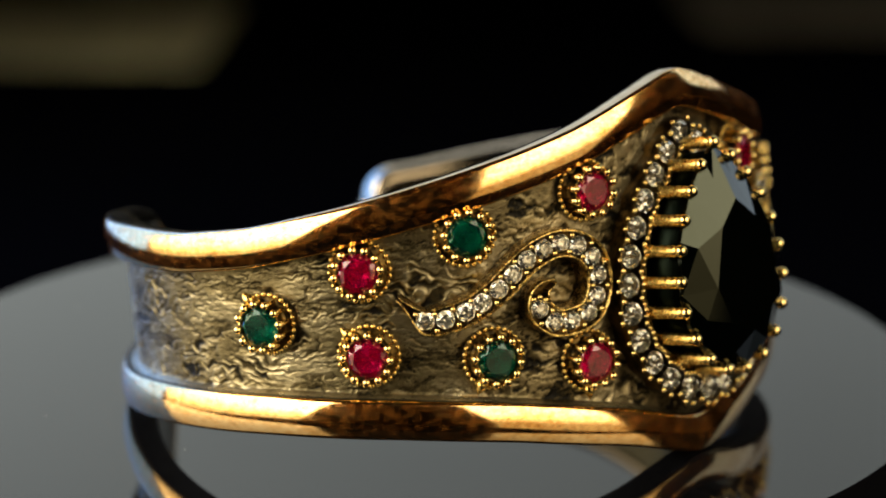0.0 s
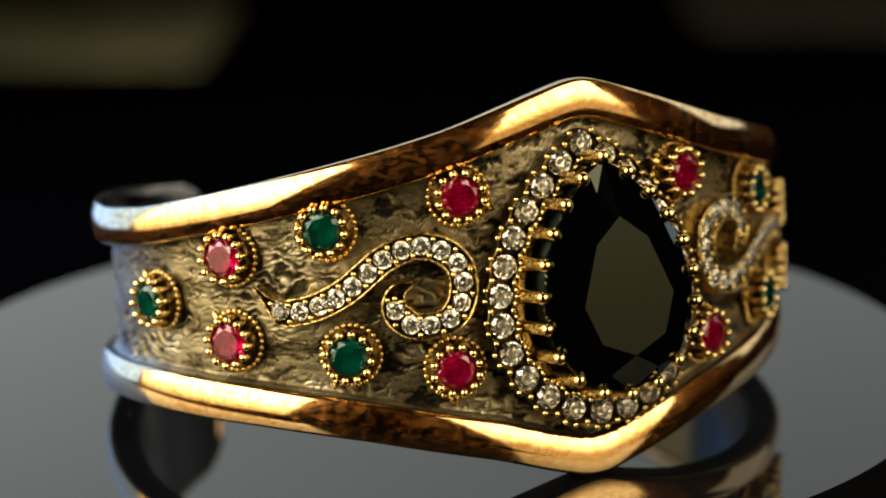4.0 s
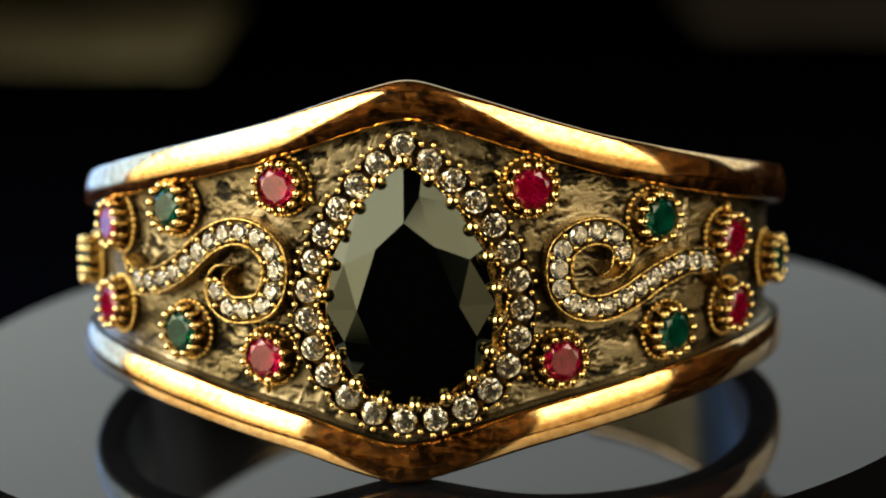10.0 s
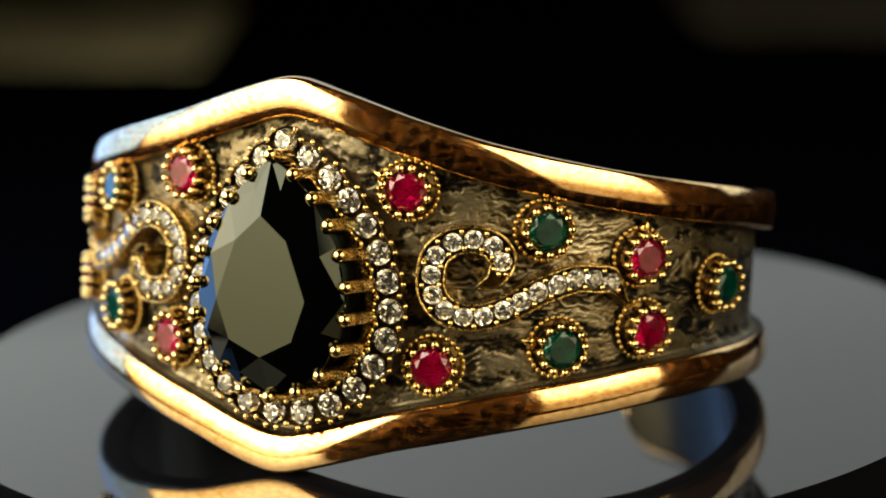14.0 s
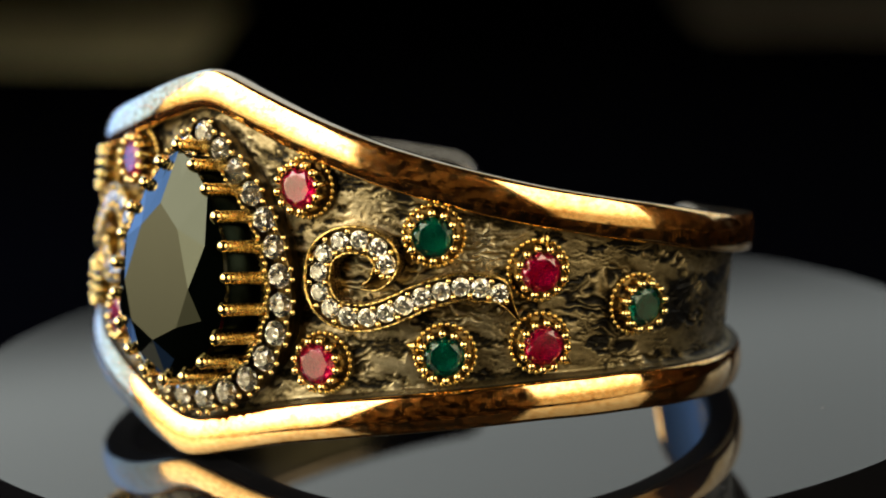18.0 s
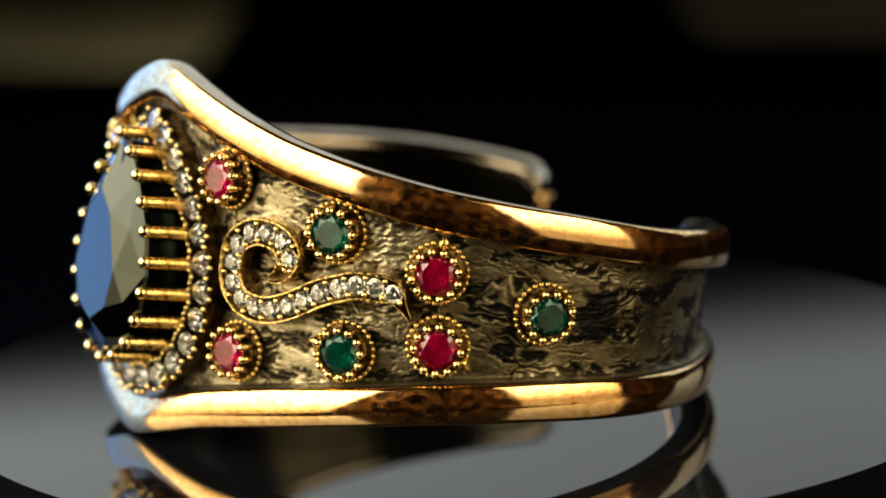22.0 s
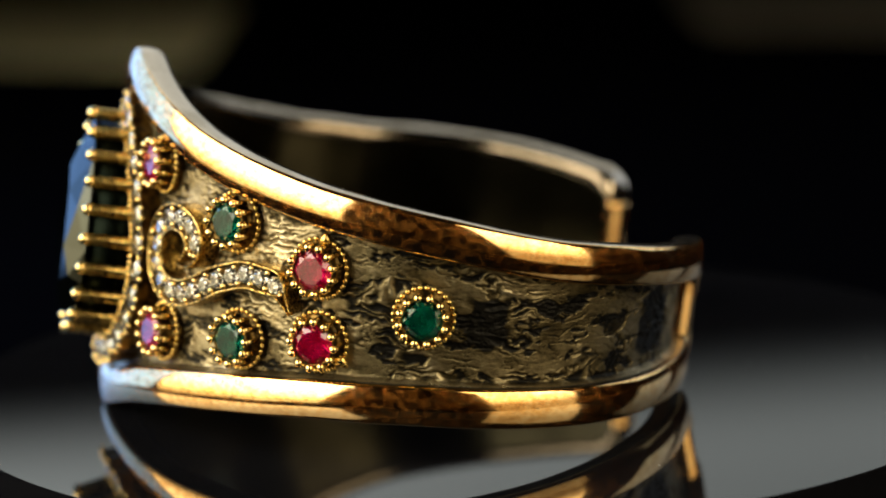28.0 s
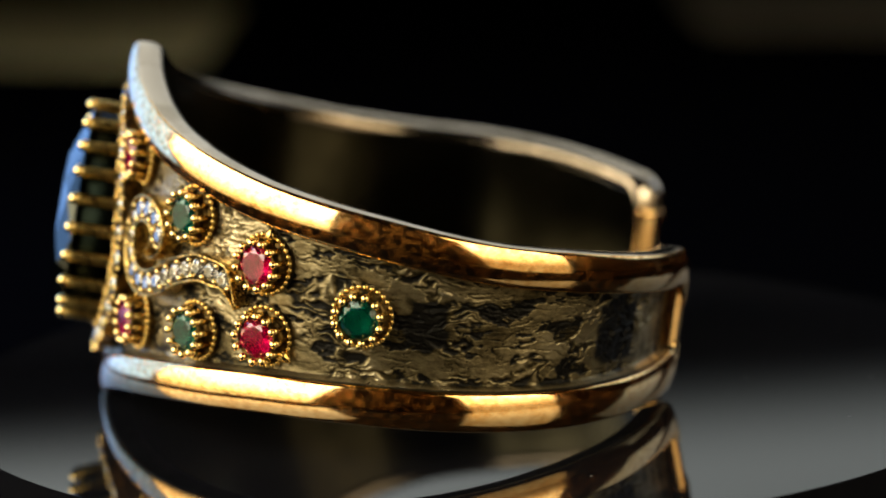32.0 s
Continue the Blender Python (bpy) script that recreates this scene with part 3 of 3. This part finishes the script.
CUPS = [("emerald", -74.95, 11.04), ("ruby", -57.55, 15.00), ("ruby", -57.35, 8.10), ("emerald", -40.25, 17.05), ("emerald", -37.35, 6.94),
        ("ruby", -19.55, 19.36), ("ruby", -21.25, 5.45), ("ruby", 18.65, 19.55), ("ruby", 23.75, 5.57), ("emerald", 39.95, 16.91),
        ("emerald", 43.25, 7.47), ("ruby", 57.15, 14.80), ("ruby", 58.45, 8.93), ("emerald", 75.85, 12.23)]
SPUR = mesh_of("spur", *lathe([(0.02 * MM, 0.0), (0.68 * MM, 0.0), (0.42 * MM, 0.55 * MM), (0.10 * MM, 1.02 * MM), (0.01 * MM, 1.08 * MM)], 8), smooth=True)
SPUR.materials.append(GOLD)
SPURS = {0: 125, 2: 130, 4: 240, 5: 335, 6: 265, 7: 155, 10: 170, 11: 82, 12: 330}
_rng = random.Random(11)
for k, (kind, th, z) in enumerate(CUPS):
    c = gem_cup(kind, th, z, _rng.uniform(0, 0.8), _rng.uniform(-2, 2), _rng.uniform(-2, 2))
    if k in SPURS:
        part("spur", SPUR, None, c, "small pointed gold spur", Matrix.Rotation(radians(SPURS[k]), 4, "Z") @ Matrix.Translation((2.15 * MM, 0, 0.55 * MM)) @ Matrix.Rotation(radians(84), 4, "Y"))

# ---------------- swept settings on the cuff ----------------


def spline(points, per=8):
    p = [np.array(q, float) for q in points]
    p = [2 * p[0] - p[1]] + p + [2 * p[-1] - p[-2]]
    out = []
    for i in range(1, len(p) - 2):
        for k in range(per):
            t = k / per
            out.append(0.5 * (2 * p[i] + (p[i + 1] - p[i - 1]) * t + (2 * p[i - 1] - 5 * p[i] + 4 * p[i + 1] - p[i + 2]) * t * t + (3 * p[i] - p[i - 1] - 3 * p[i + 1] + p[i + 2]) * t ** 3))
    out.append(p[-2])
    return np.array(out)


def across(path, closed=False):
    d = (np.roll(path, -1, 0) - np.roll(path, 1, 0)) if closed else np.gradient(path, axis=0)
    d /= np.linalg.norm(d, axis=1)[:, None] + 1e-9
    return np.stack([-d[:, 1], d[:, 0]], 1)


def swept(path, section, closed=False):
    """Sweeps a closed section, a function of the step giving (across, off) points, along a path of (arc, height)."""
    nrm = across(path, closed)
    rows = []
    for i, (p, q) in enumerate(zip(path, nrm)):
        sec = section(i)
        for w, off in sec:
            s, z = p + q * w
            rows.append(on_cuff(np.array(angle(s)), np.array(z), off) * MM)
    m = len(section(0))
    n = len(path)
    f = grid_faces(n, m, closed, True)
    if not closed:
        f += [tuple(range(m)), tuple(range((n - 1) * m, n * m))]
    return rows, f


CLEAR = mesh_of("clear_stone", *brilliant(circle(0.79), 8, 0.58, 0.30, 0.04, 0.72))
CLEAR.materials.append(CRYSTAL)
CLEAR_BIG = mesh_of("clear_stone", *brilliant(circle(1.03), 8, 0.58, 0.38, 0.05, 0.92))
CLEAR_BIG.materials.append(CRYSTAL)
GRAIN = mesh_of("grain", *ball(0.25 * MM, 8, 5, 0.9), smooth=True)
GRAIN.materials.append(GOLD_BRIGHT)
GRAIN_BIG = mesh_of("grain", *ball(0.27 * MM, 8, 5, 0.9), smooth=True)
GRAIN_BIG.materials.append(GOLD_BRIGHT)


def scroll(stones, tail, curl, tip):
    """An S-shaped strip of clear stones between two raised walls, curling into a hook, with a small leaf tip on its outer bend."""
    st = [(float(arc(a)), z) for a, z in stones]
    pts = [(float(arc(tail[0])), tail[1])] + st + [(float(arc(curl[0][0])), curl[0][1]), (float(arc(curl[1][0])), curl[1][1])]
    path = spline(pts, 8)
    n = len(path)

    def width(i):
        a = min(1.0, i / 9.0)
        b = min(1.0, (n - 1 - i) / 18.0)
        return 0.06 + 0.84 * (a ** 1.7) * (b ** 0.8)

    def section(i):
        w = width(i)
        return [(-w - 0.1, -0.4), (-w - 0.1, 0.86), (w + 0.1, 0.86), (w + 0.1, -0.4)]

    def wall(sgn):
        return lambda i: [(sgn * (width(i) + a * min(1.0, 0.3 + width(i) * 1.2)), o + 0.03 * math.sin(i * 1.9 + sgn))
                          for a, o in ((0.05, 0.3), (0.03, 1.86), (0.08, 1.99), (0.16, 2.02), (0.23, 1.94), (0.27, 1.75), (0.25, -0.3), (0.1, -0.3))]
    body = part("scroll_setting", swept(path, section), GOLD_DARK, bracelet, "antique gold scroll paved with a row of clear white stones", LEAN)
    part("side_wall", swept(path, wall(-1)), GOLD_WORN, body, "", None, True)
    part("side_wall", swept(path, wall(1)), GOLD_WORN, body, "", None, True)
    inv = LEAN.inverted()
    nrm = across(path)
    for k, (s, z) in enumerate(st):
        part("clear_stone", CLEAR, None, body, "", inv @ seat(float(angle(s)), z, 1.66, 0.4 * k))
    for k in range(1, len(st) + 1):
        i = 4 + 8 * k
        if i < n:
            for sgn in (-1, 1):
                s, z = path[i] + nrm[i] * sgn * width(i) * 0.74
                part("grain", GRAIN, None, body, "", inv @ seat(float(angle(s)), float(z), 1.86))
    for i in (5, n - 12):
        part("grain", GRAIN, None, body, "", inv @ seat(float(angle(path[i][0])), float(path[i][1]), 1.80))
    # leaf tip: a curved point leaving the outer bend
    at = np.array([float(arc(tip[0])), tip[1]])
    near = path[int(np.argmin(np.linalg.norm(path[:len(path) - 30] - at, axis=1)))]
    side = math.copysign(1.0, at[0] - near[0])
    leaf = spline([near + (side * 0.45, 1.5), near + (side * 0.95, 0.75), (at + near) / 2 + (side * 0.35, 0.12), at], 5)
    m = len(leaf)
    part("leaf_tip", swept(leaf, lambda k: [(a * (1 - 0.85 * k / (m - 1)), o) for a, o in ((-0.22, 0.2), (-0.22, 1.55), (-0.08, 1.7), (0.08, 1.7), (0.22, 1.55), (0.22, 0.2))]), GOLD_WORN, body, "", None, True)
    return body


scroll([(-47.85, 10.75), (-44.75, 10.67), (-41.55, 11.08), (-38.85, 11.69), (-36.15, 12.58), (-33.75, 13.62), (-31.35, 14.61), (-28.55, 15.32), (-25.65, 15.56),
        (-22.75, 15.14), (-20.45, 14.06), (-19.65, 12.50), (-20.15, 10.82), (-21.85, 9.61), (-24.85, 9.18), (-27.75, 9.30), (-29.95, 10.52)],
       (-51.75, 12.70), ((-29.5, 12.0), (-27.2, 12.65)), (-17.2, 12.35))
scroll([(50.85, 12.90), (47.85, 13.18), (44.85, 13.15), (41.95, 12.66), (39.05, 12.04), (36.45, 11.22), (33.85, 10.47), (30.95, 9.91), (27.95, 9.79),
        (25.15, 10.26), (23.25, 11.45), (22.85, 13.06), (23.45, 14.62), (25.85, 15.73), (28.85, 16.04), (31.85, 15.61), (33.35, 14.34)],
       (54.15, 10.86), ((32.2, 12.9), (29.9, 12.3)), (19.9, 12.75))

# ---------------- the pear stone and its surround ----------------
PEAR_S, PEAR_Z, PEAR_TURN = 0.70, 9.70, math.radians(4.1)
HEAD_X, HEAD_Z, HEAD_TURN = 0.90, 10.27, math.radians(3.7)


def pear(a, w, low, high, power):
    """A drop outline; a = 0 at the tip, running clockwise."""
    c, s = math.cos(a), math.sin(a)
    if c >= 0:
        x, y = w * math.copysign(abs(s) ** power, s), high * c
    else:
        x, y = w * s, low * c
    return x, y


def pear_turned(a, w, low, high, power):
    x, y = pear(a, w, low, high, power)
    c, s = math.cos(PEAR_TURN), math.sin(PEAR_TURN)
    return x * c - y * s, x * s + y * c


def even(fn, n, shift=0.0):
    """n points evenly spaced along a closed outline."""
    a = np.linspace(0, 2 * np.pi, 1441)
    p = np.array([fn(q) for q in a])
    d = np.concatenate([[0], np.cumsum(np.linalg.norm(np.diff(p, axis=0), axis=1))])
    t = (np.arange(n) + shift) / n * d[-1]
    return np.stack([np.interp(t, d, p[:, 0]), np.interp(t, d, p[:, 1])], 1)


def pear_head():
    inv = LEAN.inverted()
    n_st = 25

    def ring(a):
        x, y = pear_turned(a, 8.28, 8.78, 13.21, 1.74)
        return PEAR_S + x, PEAR_Z + y
    path = even(ring, 300)

    def rise(z):
        return 1.50 + 0.033 * (23.0 - z)   # the surround stands further off the band towards its foot

    def section(i):
        w = 1.10 + 0.10 * math.cos(2 * math.pi * n_st * i / 300)
        o = rise(path[i][1])
        return [(-w + 0.2, -0.4), (-w, o - 0.45), (-w, o + 0.10), (-w + 0.08, o + 0.20), (-w + 0.17, o + 0.10), (-w + 0.26, o - 0.8),
                (w - 0.26, o - 0.8), (w - 0.17, o + 0.10), (w - 0.08, o + 0.20), (w, o + 0.10), (w, o - 0.45), (w - 0.2, -0.4)]
    halo = part("halo_setting", swept(path, section, True), GOLD_DARK, bracelet, "pear-shaped gold halo paved with clear white stones", LEAN)
    st = even(ring, n_st)
    for k, (s, z) in enumerate(st):
        part("clear_stone", CLEAR_BIG, None, halo, "", inv @ seat(float(angle(s)), float(z), rise(z), 0.5 * k))
    nrm = across(path, True)
    # three grains round the outside of every stone, two inside, and a pair between neighbours
    for k in range(n_st):
        for d, w in ((-3.0, -1.13), (0.0, -1.22), (3.0, -1.13), (-6, 0.80), (-6, -0.92), (-2.4, 1.18), (2.4, 1.18)):
            i = int(round(300 * k / n_st + d)) % 300
            s, z = path[i] + nrm[i] * w * 1.04
            part("grain", GRAIN_BIG if abs(w) < 1 else GRAIN, None, halo, "", inv @ seat(float(angle(s)), float(z), rise(z) + (0.26 if abs(w) < 1 else 0.20)))

    # gallery wall below the stone
    def inner(a):
        x, y = pear_turned(a, 6.6, 7.0, 11.0, 1.6)
        return PEAR_S + x, PEAR_Z + y
    g = even(inner, 160)
    part("gallery", swept(g, lambda i: [(-0.40, -0.4), (-0.40, 1.45), (-0.25, 1.6), (0.25, 1.6), (0.40, 1.45), (0.40, -0.4)], True), GOLD_WORN, halo)

    # the stone lies in one plane across the curve of the cuff, standing off a little more at its foot
    head = seat(0.0, HEAD_Z, 0.0) @ Matrix.Translation((HEAD_X * MM, 0, 0.20 * MM)) @ pose(0, 0, 0, -2.5, -1.0, 0) @ Matrix.Rotation(HEAD_TURN, 4, "Z")
    shape = lambda a: pear(a, 6.70, 7.55, 11.1, 1.62)
    part("pear_stone", brilliant(shape, 8, 0.60, 1.65, 0.35, 3.0, 0.84, 0.62, 1.15), ONYX, bracelet, "large black faceted pear-shaped stone",
         head @ Matrix.Translation((0, 0, 4.70 * MM)) @ pose(0, 0, 0, 0, -0.4, 0))
    # added black wall in place of the stone's dark underside between the prongs
    col = even(lambda a: pear(a, 6.1, 6.95, 10.3, 1.62), 120)
    ring3 = [(w * x * MM, w * y * MM, zz * MM) for x, y in col for w, zz in ((1.0, -0.8), (1.05, 4.2), (1.0, 4.25), (0.95, -0.8))]
    part("underside_screen", (ring3, grid_faces(120, 4, True, True)), SCREEN_BLACK, bracelet, "added black wall hiding the underside of the pear-shaped stone", head, True)
    n_pr = 20
    pr = even(lambda a: pear(a, 6.94, 7.80, 11.42, 1.72), n_pr)
    shaft = [(0.02, -0.6), (0.64, -0.6), (0.58, 0.6), (0.53, 2.5), (0.50, 4.5), (0.42, 4.85), (0.02, 4.9)]
    claw = mesh_of("prong", *lathe([(r * MM, z * MM) for r, z in shaft], 12), smooth=True)
    claw.materials.append(GOLD)
    bead = mesh_of("bead_tip", *ball(0.56 * MM, 12, 8, 0.95), smooth=True)
    bead.materials.append(GOLD_BRIGHT)
    for x, y in pr:
        prong = part("prong", claw, None, bracelet, "long bead-tipped gold prong", head @ Matrix.Translation((float(x) * MM, float(y) * MM, 0)))
        part("bead_tip", bead, None, prong, "bright gold bead", Matrix.Translation((0, 0, 4.9 * MM)))


pear_head()


# ---------------- what moves ----------------
def motions():
    rows = [(t, pose(0, 0, lift * MM, 0, 0, turn)) for t, turn, lift in TURN]
    walk(disc, rows)
    walk(bracelet, rows)


motions()
